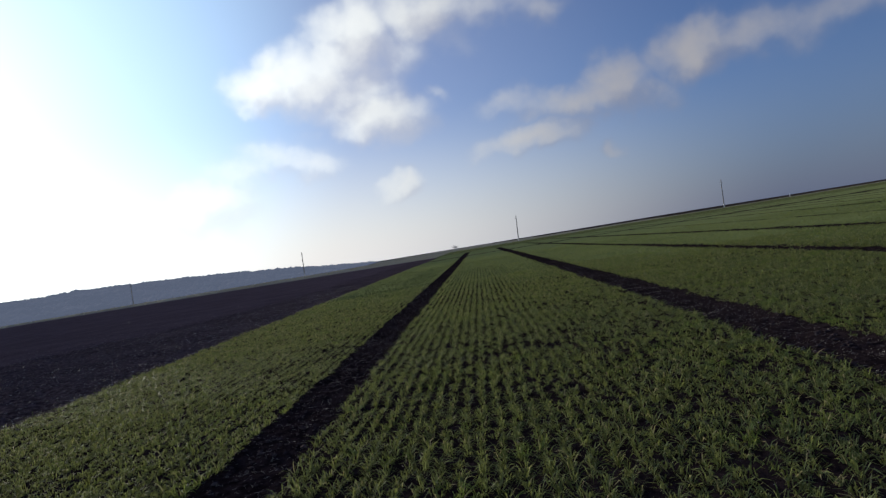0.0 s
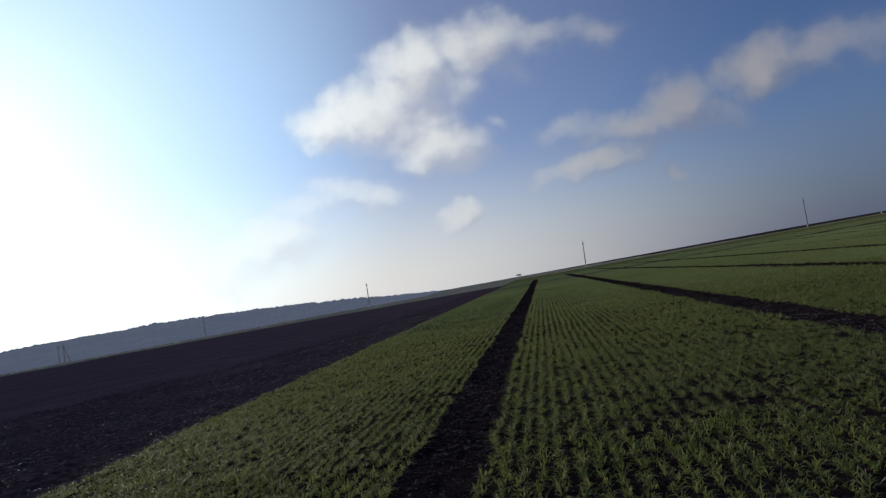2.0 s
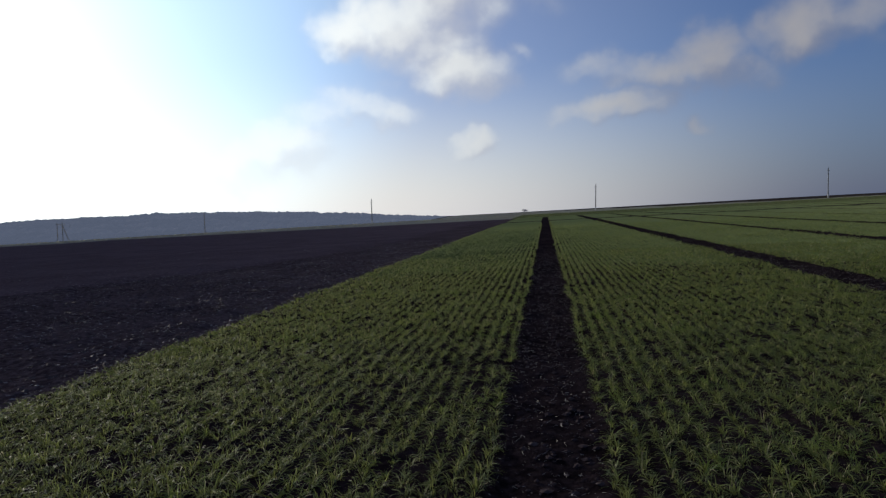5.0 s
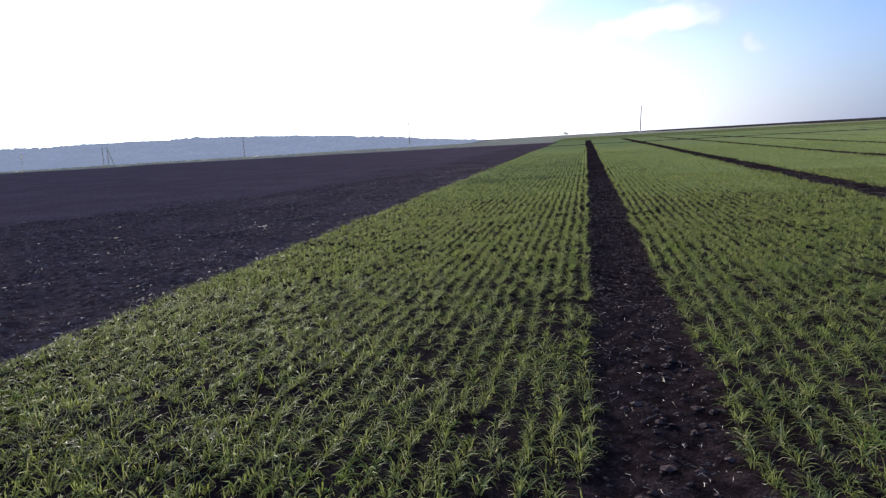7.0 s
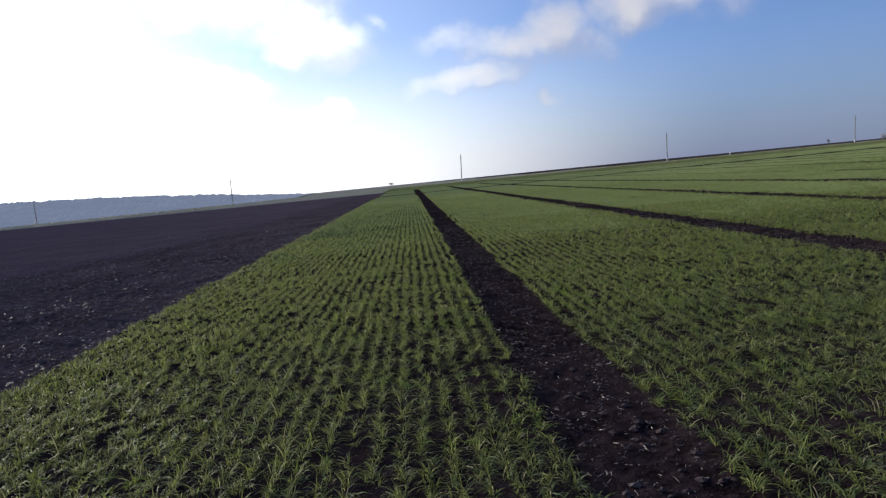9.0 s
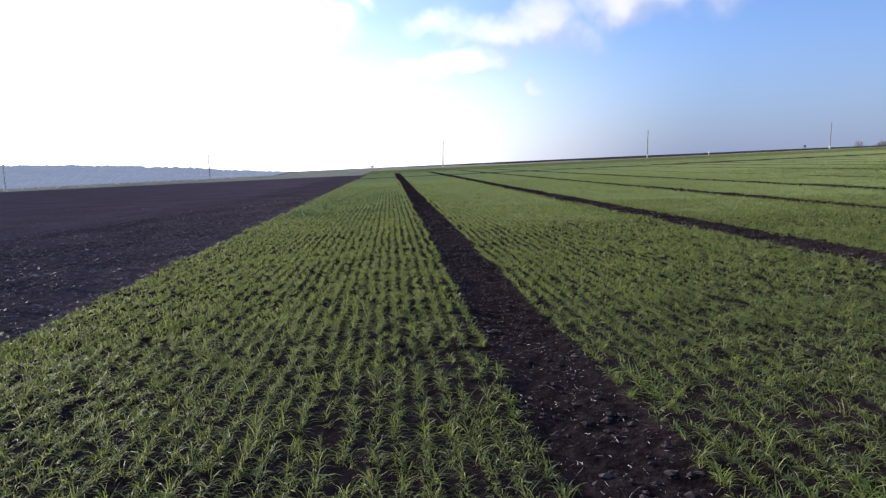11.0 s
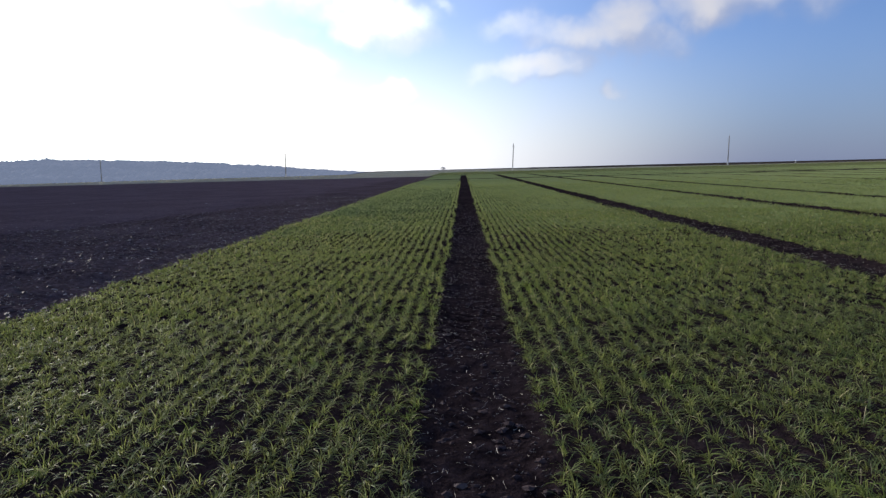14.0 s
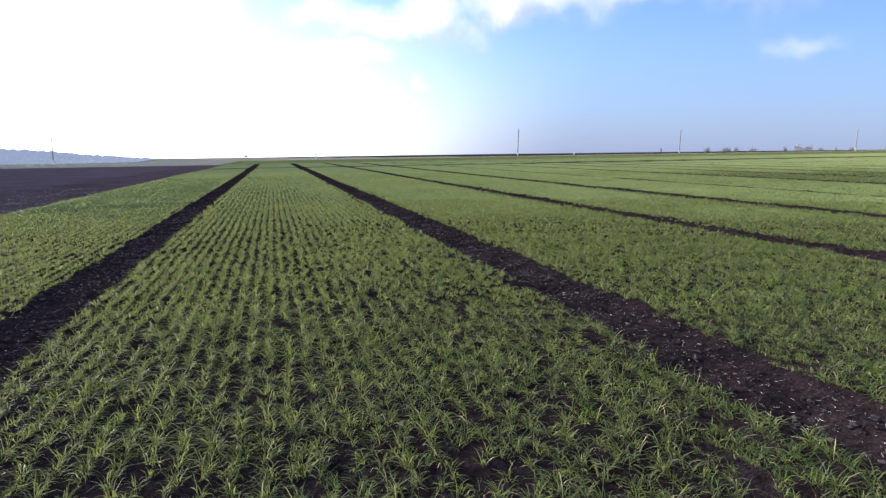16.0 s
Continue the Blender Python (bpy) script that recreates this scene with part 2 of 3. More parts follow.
def plain_material(name, a, b, scale, rough, bump=0.3, metal=0.0):
    m, n = material(name)
    p = n.add("ShaderNodeTexCoord").outputs["Object"]
    t = n.noise(p, scale, 5.0, 0.65)
    finish(n, principled(n, n.mix(n.smooth(t, 0.3, 0.7), a, b), rough, t, bump, 0.01, Metallic=metal))
    return m


MAT_CONCRETE = plain_material("weathered_concrete", (0.20, 0.20, 0.20, 1), (0.30, 0.29, 0.28, 1), 2.5, 0.85)
MAT_WHITEWASH = plain_material("whitewash", (0.50, 0.50, 0.48, 1), (0.64, 0.64, 0.62, 1), 5.0, 0.8)
MAT_STEEL = plain_material("galvanised_steel", (0.28, 0.29, 0.30, 1), (0.38, 0.39, 0.40, 1), 6.0, 0.5, 0.1, 0.8)
MAT_PORCELAIN = plain_material("porcelain", (0.32, 0.30, 0.28, 1), (0.40, 0.38, 0.36, 1), 8.0, 0.25, 0.05)
MAT_STRAW = plain_material("straw", (0.28, 0.245, 0.19, 1), (0.54, 0.50, 0.43, 1), 30.0, 0.5)
MAT_RESIDUE = plain_material("weathered_residue", (0.24, 0.21, 0.19, 1), (0.42, 0.38, 0.34, 1), 30.0, 1.0)
MAT_BARK = plain_material("bark", (0.07, 0.06, 0.05, 1), (0.12, 0.10, 0.085, 1), 3.0, 0.9)
# Pale grey tone mixes distance haze into the twig colour.
MAT_TWIGS = plain_material("haze_pale_twigs", (0.32, 0.31, 0.33, 1), (0.42, 0.41, 0.43, 1), 0.6, 0.9)


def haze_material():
    """Woods more than a kilometre off, the backdrop: blue air haze is added as emission."""
    m, n = material("distant_woods_haze")
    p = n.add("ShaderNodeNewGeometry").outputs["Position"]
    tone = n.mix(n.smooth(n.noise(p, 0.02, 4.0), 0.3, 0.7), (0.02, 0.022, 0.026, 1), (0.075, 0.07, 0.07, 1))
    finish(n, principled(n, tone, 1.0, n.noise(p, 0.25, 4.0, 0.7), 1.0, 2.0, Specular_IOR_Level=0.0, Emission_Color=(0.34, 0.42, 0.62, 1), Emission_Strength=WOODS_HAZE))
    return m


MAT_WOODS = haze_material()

# ---- the lie of the land ----
SLOPE = math.tan(radians(1.9))        # the field rises gently towards +x
HILL_B = (-180, -70, -48, -40, -28, -21, -13, -8, 0, 180)
HILL_H = (-16, 4, 12, 17, 17, 8, -9, -20, -20, -20)


def step01(x, lo, hi):
    t = np.clip((x - lo) / (hi - lo), 0, 1)
    return t * t * (3 - 2 * t)


def land(u, v):
    """Height of the smooth ground."""
    u, v = np.asarray(u, float), np.asarray(v, float)
    r, b = np.hypot(u, v), np.degrees(np.arctan2(u, v))
    z = SLOPE * 1800 * np.tanh(u / 1800)
    z = z - 20 * step01(r, 340, 800) - 7 * step01(r, 178, 320) * step01(-b, 8, 17) * (1 - step01(r, 320, 700))
    return z + (np.interp(b, HILL_B, HILL_H) + 20) * step01(r, 700, 1320)


def waves(u, v, size, seed):
    """Smooth random relief, -1 to 1, from a lattice of random values."""
    rng = np.random.RandomState(seed)
    table = rng.rand(64, 64) * 2 - 1
    a, b = np.asarray(u) / size, np.asarray(v) / size
    i, j = np.floor(a).astype(int), np.floor(b).astype(int)
    f, h = a - i, b - j
    f, h = f * f * (3 - 2 * f), h * h * (3 - 2 * h)
    g00, g10, g01, g11 = table[i % 64, j % 64], table[(i + 1) % 64, j % 64], table[i % 64, (j + 1) % 64], table[(i + 1) % 64, (j + 1) % 64]
    return (g00 * (1 - f) + g10 * f) * (1 - h) + (g01 * (1 - f) + g11 * f) * h


FIELD_EDGE = -7.2                      # ploughed land to the left of this line, sown plots to the right
ALLEYS = [-2.1, 3.47, 8.75, 13.75, 19.1, 25.6, 30.9, 36.0, 41.5, 47.0, 52.5, 58.0, 63.5, 69.0, 74.5, 80.0] + [85.5 + 5.5 * k for k in range(18)]
CROSS_ALLEYS = [(80.6, 84.4)]
FIELD_END, VERGE_END = 118.0, 192.0


def track_u(v):
    """Centre line of the wheel track that bends across the ploughed land."""
    return -12.4 - 6.2 * np.exp(-(np.asarray(v) - 20) / 8.0)


def alley_at(u):
    d = np.full(np.shape(u), 9.0)
    for a in ALLEYS:
        d = np.minimum(d, np.abs(np.asarray(u) - a))
    return d


def relief(u, v):
    """Crumbs, clods and furrows of the worked soil close to the path."""
    u, v = np.asarray(u, float), np.asarray(v, float)
    near = 1 - step01(np.hypot(u + 1, v - 7), 30, 60)
    z = 0.012 * waves(u, v, 0.33, 3) + 0.008 * waves(u, v, 0.14, 4)
    ploughed = step01(-u, -FIELD_EDGE - 0.2, -FIELD_EDGE + 0.3)
    rough = 0.04 * waves(u, v, 0.9, 5) + 0.045 * waves(u, v, 0.27, 6) + 0.03 * waves(u, v * 0.3, 0.45, 8)
    rough = rough * (1 - 0.75 * step01(track_u(np.maximum(v, 10)) - u, -2.2, 1.4))
    off = np.abs(np.abs(u - track_u(np.maximum(v, 10))) - 0.75)
    rough = rough * (0.25 + 0.75 * step01(off, 0.25, 0.5)) - 0.05 * (1 - step01(off, 0.15, 0.35))
    alley = 1 - step01(alley_at(u), 0.25, 0.42)
    return near * (z + ploughed * (rough - 0.02) - alley * (0.03 + 0.035 * waves(u, v, 0.24, 7)))


def ground_z(u, v):
    return land(u, v) + relief(u, v)


def mesh_object(name, verts, faces, materials, face_mats=None, smooth=True):
    me = bpy.data.meshes.new(name)
    verts, faces = np.asarray(verts, np.float32), np.asarray(faces, np.int32)
    k = faces.shape[1]
    me.vertices.add(len(verts))
    me.vertices.foreach_set("co", verts.ravel())
    me.loops.add(faces.size)
    me.loops.foreach_set("vertex_index", faces.ravel())
    me.polygons.add(len(faces))
    me.polygons.foreach_set("loop_start", np.arange(0, faces.size, k, dtype=np.int32))
    if face_mats is not None:
        me.polygons.foreach_set("material_index", np.asarray(face_mats, np.int32))
    me.update(calc_edges=True)
    me.polygons.foreach_set("use_smooth", np.full(len(faces), smooth))
    for m in materials:
        me.materials.append(m)
    return new(name, me)


def grid(us, vs, height):
    uu, vv = np.meshgrid(us, vs)
    verts = np.stack([uu, vv, height(uu, vv)], -1).reshape(-1, 3)
    i = np.arange(len(us) - 1)[None, :] + len(us) * np.arange(len(vs) - 1)[:, None]
    faces = np.stack([i, i + 1, i + 1 + len(us), i + len(us)], -1).reshape(-1, 4)
    return verts, faces


def spread(lo, hi, fine, reach, growth=1.13):
    """Grid lines: even between lo and hi, then wider and wider out to reach."""
    lines = list(np.arange(lo, hi + fine / 2, fine))
    s, x = fine, hi
    while x < reach:
        s *= growth
        x += s
        lines.append(x)
    s, x = fine, lo
    while x > -reach:
        s *= growth
        x -= s
        lines.insert(0, x)
    return np.array(lines)


us, vs = spread(-16, 9, 0.1, 3600), spread(1, 23, 0.1, 3600)
verts, faces = grid(us, vs, ground_z)
mid = verts[faces].mean(1)
mu, mv = mid[:, 0], mid[:, 1]
mr = np.hypot(mu, mv)
zone = np.zeros(len(faces), int)
zone[mu < FIELD_EDGE] = 1
left_end = 118 + 0.25 * np.minimum(mu + 45, 0)
zone[(mu < -8) & (mv > left_end)] = 2
zone[(mu >= -8) & (mv > FIELD_END)] = 4
zone[(mu >= -8) & (mv > 172 + 6 * waves(mu, mv, 14.0, 52))] = 2
zone[mv > 198 + 92 * (1 - step01(mu, -10, 60))] = 6
zone[mr > 345] = 3
zone[(zone == 1) & (mv < 118) & (mu < track_u(np.maximum(mv, 10)) + 0.9 + 0.5 * waves(mu, mv, 0.8, 51) + 0.7 * waves(mu, mv, 3.1, 53))] = 5
tagged(mesh_object("ground", verts, faces, [MAT_SOIL, MAT_PLOUGHED, MAT_VERGE, MAT_VALLEY, MAT_WEEDS, MAT_TRACK, MAT_FAR_SOIL], zone), "dark crumbly farm soil rolling out to grassy far land", "ground", kind="structure")

# ---- winter wheat ----
WHEAT_ROW = 0.15
rng = np.random.RandomState(11)


def blades(base, tufts, count, length, width, segments, narrow=0.9):
    """Arching leaves round every tuft base: base (n, 3). Returns verts and triangles."""
    n = len(base)
    az = rng.rand(n, count) * 2 * np.pi
    size = (0.5 + 0.8 * rng.rand(n, count)) * length * tufts[:, None]
    upright = np.clip(0.5 + 0.25 * rng.randn(n), 0.05, 1.0)[:, None]
    rise = np.radians(14 + 18 * upright + 48 * rng.rand(n, count)) * (0.62 if segments == 1 else 1.0)
    droop = np.radians((30 + 95 * rng.rand(n, count)) * (1.15 - 0.5 * upright))
    out = np.stack([np.cos(az) * narrow, np.sin(az), np.zeros_like(az)], -1)
    broad = width * (0.65 + 0.7 * rng.rand(n, count))
    side = np.stack([-np.sin(az), np.cos(az), (rng.rand(n, count) - 0.5) * 1.3], -1) * broad[..., None]
    up = np.array([0, 0, 1.0])
    point = base[:, None, :] + out * 0.006 + (rng.rand(n, count, 3) - 0.5) * np.array([0.03, 0.08, 0])
    spine = [point]
    for k in range(segments):
        a = (rise - droop * k / max(1, segments - 1))[..., None]
        step = (out * np.cos(a) + up * np.sin(a)) * (size / segments)[..., None]
        point = point + step
        spine.append(point)
    spine[-1] = np.maximum(spine[-1], np.stack([spine[-1][..., 0], spine[-1][..., 1], np.broadcast_to(base[:, None, 2] + 0.008, az.shape)], -1))
    girth = {1: [0.5], 2: [0.34, 0.5], 3: [0.34, 0.5, 0.4]}[segments]
    rows_v = []
    for k in range(segments):
        rows_v += [spine[k] - side * girth[k], spine[k] + side * girth[k]]
    v = np.stack(rows_v + [spine[-1]], 2).reshape(-1, 3)
    pattern = []
    for k in range(segments - 1):
        pattern += [(2 * k, 2 * k + 1, 2 * k + 3), (2 * k, 2 * k + 3, 2 * k + 2)]
    pattern.append((2 * segments - 2, 2 * segments - 1, 2 * segments))
    i = np.arange(n * count)[:, None, None] * (2 * segments + 1)
    return v, (i + np.array(pattern)[None]).reshape(-1, 3)


def away(u, v):
    """Distance from the walked line, which runs from the first eye to the last."""
    d = 1e9
    for (ax, ay), (bx, by) in (((0, 0), (-2.8, 6.7)), ((-2.8, 6.7), (1.0, 6.8))):
        t = np.clip(((u - ax) * (bx - ax) + (v - ay) * (by - ay)) / ((bx - ax) ** 2 + (by - ay) ** 2), 0, 1)
        d = np.minimum(d, np.hypot(u - ax - t * (bx - ax), v - ay - t * (by - ay)))
    return d


def crossing(u, v):
    """Distance from the line walked across the alley, where the plants are seen closest."""
    t = np.clip((u + 3.2) / 3.4, 0, 1)
    return np.hypot(u + 3.2 - 3.4 * t, v - 6.5 - 0.3 * t)


# Rings of plants: from, to, gap along the row, leaves, length, breadth, segments, spread across the row
RINGS = (
    (0, 6.6, 0.064, 21, 0.116, 0.0042, 3, 0.95),
    (6.6, 12, 0.062, 14, 0.112, 0.0072, 2, 0.94),
    (12, 21, 0.074, 7, 0.118, 0.0120, 2, 0.92),
    (21, 38, 0.11, 5, 0.118, 0.024, 1, 0.8),
    (38, 64, 0.22, 4, 0.105, 0.058, 1, 0.7),
    (64, 135, 0.6, 3, 0.08, 0.10, 1, 0.8),
)
BACK_RING = (-1, 20, 0.28, 6, 0.12, 0.045, 1, 0.8)


def sow(u_lo, u_hi, sparse=0.0):
    """Verts and triangles of one plot's plants: rich where the walk passes close, simpler further off."""
    parts = []
    rows_u = np.linspace(u_lo + 0.05, u_hi - 0.05, 1 + max(1, round((u_hi - u_lo - 0.1) / WHEAT_ROW)))
    for r_lo, r_hi, gap, count, length, width, segments, narrow in RINGS + (BACK_RING,):
        if u_lo > 3 and 6 < r_hi < 30:
            gap *= 0.85
        vv = np.arange(-14.0 if r_lo < 0 else -5.0, min(FIELD_END, r_hi + 10), gap)
        uu, vv = [a.ravel() for a in np.meshgrid(rows_u[:: 2 if gap > 0.4 else 1], vv)]
        for lo, hi in CROSS_ALLEYS:
            uu, vv = uu[(vv < lo) | (vv > hi)], vv[(vv < lo) | (vv > hi)]
        ahead = vv > 2.1 + np.where(uu > 0, np.maximum(0.6 * uu, 2.2 + 0.76 * (uu - 3.7)), -0.4 * uu - 0.2)
        d = away(uu, vv)
        d = np.where((crossing(uu, vv) < 6.6) & (vv > 8.4), crossing(uu, vv), np.maximum(d, 6.6))
        if r_lo < 0:
            keep = (away(uu, vv) < r_hi) & ~ahead
        else:
            keep = (d >= r_lo) & (d < r_hi) & (ahead | (r_lo >= 38)) & (np.abs(uu) < 90)
        if r_lo >= 21:
            keep &= vv > 0.5 * uu
        thin = waves(uu, vv, 0.3, 21) * 0.6 + waves(uu, vv, 1.6, 22) * 0.5
        keep &= rng.rand(len(uu)) < np.clip(0.95 - (0.2 if u_lo > 3 else 0.62 if r_hi < 7 else 0.32 if r_hi < 13 else 0.15) * np.clip(-thin - 0.08, 0, 1) - sparse, 0.05, 1)
        edge = np.minimum(uu - u_lo, u_hi - uu)
        keep &= (edge > 0.12) | (rng.rand(len(uu)) < 0.82 + 0.35 * waves(uu, vv, 0.6, 27))
        uu, vv = uu[keep], vv[keep]
        if not len(uu):
            continue
        uu = uu + rng.randn(len(uu)) * ((0.021 if r_hi < 13 else 0.015) + 0.022 * step01(uu, -0.2, 2.2) + 0.012 * step01(-uu, 4.0, 6.0)) + 0.018 * waves(uu, vv, 0.45, 25)
        uu = uu + np.where(edge[keep] < 0.12, 0.045 * waves(uu * 0 + u_lo + 9 * (uu > (u_lo + u_hi) / 2), vv, 0.55, 26), 0)
        vv = vv + (rng.rand(len(vv)) - 0.5) * gap
        vigour = 1.0 + 0.22 * waves(uu, vv, 0.5, 23) + 0.15 * waves(uu, vv, 2.3, 24) + 0.2 * rng.randn(len(uu))
        base = np.stack([uu, vv, ground_z(uu, vv) - 0.004], -1)
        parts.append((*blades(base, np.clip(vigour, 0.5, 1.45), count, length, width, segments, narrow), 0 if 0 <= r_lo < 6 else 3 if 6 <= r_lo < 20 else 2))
    return parts


def canopy(u_lo, u_hi, v_lo, v_hi):
    """The closed leaf cover further off, standing above the soil with a ragged top and sides."""
    cu, cv = np.arange(u_lo, u_hi + 0.01, (u_hi - u_lo) / max(6, round((u_hi - u_lo) / (0.3 if u_lo < 30 else 0.8)))), np.arange(v_lo, v_hi + 0.01, 0.6 if u_lo < 30 else 2.4)

    def top(u, v):
        z = ground_z(u, v) + 0.04 + 0.015 * waves(u, v, 0.31, 31) + 0.01 * waves(u, v, 1.3, 32)
        edge = np.minimum(np.minimum(u - u_lo, u_hi - u), np.minimum(v - v_lo, v_hi - v))
        return z - 0.07 * (edge < 0.02) - 0.075 * (1 - step01(away(u, v), 36, 56))

    return grid(cu, cv, top)


def row_cover(u_lo, u_hi, v_lo, v_hi, growth):
    """Leaves grown together along each drilled row: ridges with bare soil showing between them, closing with distance."""
    n = 1 + max(1, round((u_hi - u_lo - 0.1) / WHEAT_ROW))
    step = (u_hi - u_lo - 0.1) / (n - 1)
    cu = u_lo + 0.05 + step * (np.arange(3 * n) / 3 - 0.5)
    shape = np.tile([0.0, 1.0, 1.0], n)
    shape[:6], shape[-6:] = (0, 0.1, 0.3, 0, 0.6, 0.7), (0, 0.7, 0.6, 0, 0.3, 0.1)
    cv = np.arange(v_lo, v_hi + 0.01, 0.3)

    def top(u, v):
        far = away(u, v)
        ridge = growth * shape[None, :] * (0.028 + 0.012 * waves(u, v, 0.4, 33) + 0.008 * waves(u, v, 1.7, 34)) - 0.03 * (1 - shape[None, :]) * (1 - step01(far, 20, 42))
        return ground_z(u, v) + ridge - 0.12 * (1 - step01(far, 10, 17))

    verts, faces = grid(cu, cv, top)
    verts[:, 0] += 0.018 * waves(verts[:, 0], verts[:, 1], 0.45, 25) + 0.02 * waves(verts[:, 0] * 3, verts[:, 1], 0.4, 35)
    return verts, faces


def wheat_plot(u_lo, u_hi, sparse=0.0):
    all_v, all_f, all_m, n = [], [], [], 0
    for v, f, slot in sow(u_lo, u_hi, sparse):
        all_v.append(v), all_f.append(f + n), all_m.append(np.full(len(f), slot))
        n += len(v)
    if u_lo < 20:
        v, f = row_cover(u_lo, u_hi, max(12.0, 5 + 0.76 * u_lo), 54.0, 0.6 if sparse else 1.0)
        f = np.concatenate([f[:, [0, 1, 2]], f[:, [0, 2, 3]]])
        all_v.append(v), all_f.append(f + n), all_m.append(np.full(len(f), 4))
        n += len(v)
    spans, side = [], abs((u_lo + u_hi) / 2)
    start = math.sqrt(max(36.0 ** 2 - max(0.0, side - 1) ** 2, 0)) + 6 if side < 36 else -5.0
    for lo, hi in CROSS_ALLEYS:
        spans.append((start, lo))
        start = hi
    spans.append((start, FIELD_END))
    for lo, hi in spans:
        if hi - lo > 2:
            v, f = canopy(u_lo, u_hi, lo, hi)
            f = np.concatenate([f[:, [0, 1, 2]], f[:, [0, 2, 3]]])
            all_v.append(v), all_f.append(f + n), all_m.append(np.ones(len(f), int))
            n += len(v)
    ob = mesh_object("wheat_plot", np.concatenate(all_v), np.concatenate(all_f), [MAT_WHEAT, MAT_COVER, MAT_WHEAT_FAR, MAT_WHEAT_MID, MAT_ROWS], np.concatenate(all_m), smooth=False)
    return tagged(ob, "young green winter wheat drilled in rows on dark soil", "wheat", "wheat plots", "stuff")


def half_width(a):
    return 0.375 if a < 0 else 0.42 if a < 5 else 0.33 if a < 10 else 0.2 if 19 < a < 20 else 0.39


bounds = [FIELD_EDGE] + [x for a in ALLEYS for x in (a - half_width(a), a + half_width(a))]
for k in range(0, len(bounds) - 1, 2):
    wheat_plot(bounds[k], bounds[k + 1], 0.15 if abs(bounds[k] - 19.3) < 0.1 else 0.0)

# ---- grass of the verges ----


def verge_grass(u_lo, u_hi, v_lo, v_hi, count, seed, mat, label):
    r = np.random.RandomState(seed)
    gu, gv = r.uniform(u_lo, u_hi, count), r.uniform(v_lo, v_hi, count)
    end = 118 + 0.25 * np.minimum(gu + 45, 0)
    ok = gv > end + 0.5
    gu, gv = gu[ok], gv[ok]
    v, f = blades(np.stack([gu, gv, land(gu, gv)], -1), r.uniform(0.7, 1.5, len(gu)), 5, 0.13, 0.11, 1)
    return tagged(mesh_object("verge_grass", v, f, [mat], smooth=False), label, "grass", kind="stuff")


MAT_DRY = leaf_material("dry_grass_leaf", ((0.30, 0.275, 0.20, 1), (0.42, 0.39, 0.30, 1), (0.28, 0.27, 0.19, 1)), (0.45, 0.41, 0.30, 1), 0.3, lit=(0.36, 0.33, 0.24, 1))
verge_grass(-8, 205, FIELD_END, 174, 9000, 41, MAT_WHEAT_FAR, "short green grass on the verge beyond the plots")
verge_grass(-8, 205, 170, 188, 3500, 43, MAT_DRY, "dry pale grass at the foot of the power poles")
verge_grass(-150, -8, 80, 178, 7000, 42, MAT_DRY, "pale dry grass on the strip beyond the ploughed land")

# ---- power line ----


def ring_mesh(sections, sides=8, square=False):
    """A closed lathe or tapered post: sections of (z, half width)."""
    bm = bmesh.new()
    rings = []
    for z, r in sections:
        ring = []
        for k in range(sides):
            a = 2 * math.pi * (k + 0.5) / sides
            ring.append(bm.verts.new((r * math.cos(a), r * math.sin(a), z)))
        rings.append(ring)
    for a, b in zip(rings, rings[1:]):
        for k in range(sides):
            bm.faces.new((a[k], a[(k + 1) % sides], b[(k + 1) % sides], b[k]))
    bm.faces.new(rings[0][::-1])
    bm.faces.new(rings[-1])
    return bm


def part(name, bm, mat, parent, label=""):
    me = bpy.data.meshes.new(name)
    bm.to_mesh(me)
    bm.free()
    me.materials.append(mat)
    ob = new(name, me)
    ob.parent = parent
    return tagged(ob, label)


def empty(name, m, label, category, group=""):
    ob = new(name)
    ob.matrix_world = m
    return tagged(ob, label, category, group)


def bar(a, b, r, sides=6):
    """A rod from a to b."""
    a, b = Vector(a), Vector(b)
    bm = ring_mesh([(0, r), ((b - a).length, r)], sides)
    bm.transform(Matrix.Translation(a) @ (b - a).to_track_quat("Z", "Y").to_matrix().to_4x4())
    return bm


def merge(*bms):
    me = bpy.data.meshes.new("tmp")
    out_bm = bmesh.new()
    for b in bms:
        b.to_mesh(me)
        out_bm.from_mesh(me)
        b.free()
    bpy.data.meshes.remove(me)
    return out_bm


def power_pole(m, tall):
    pole = empty("power_pole", m, "grey concrete power pole with a whitewashed foot", "power pole", "power poles along the ridge")
    part("shaft", ring_mesh([(-0.5, 0.17), (0.02, 0.165), (tall - 0.03, 0.105), (tall, 0.09)], 8), MAT_CONCRETE, pole)
    part("whitewashed_foot", ring_mesh([(-0.4, 0.19), (1.0, 0.178), (1.02, 0.165)], 8), MAT_WHITEWASH, pole, "whitewashed foot")
    part("crossarm", merge(bar((-0.45, 0, tall - 0.75), (0.45, 0, tall - 0.75), 0.035), bar((0, 0.1, tall - 1.1), (0.35, 0.02, tall - 0.75), 0.02)), MAT_STEEL, pole, "steel crossarm")
    for x in (-0.42, 0.0, 0.42):
        z = tall if x == 0 else tall - 0.72
        part("insulator", ring_mesh([(z - 0.02, 0.02), (z + 0.08, 0.02), (z + 0.1, 0.06), (z + 0.16, 0.055), (z + 0.2, 0.03), (z + 0.34, 0.025)], 8), MAT_PORCELAIN, pole, "glazed insulator")
    return pole


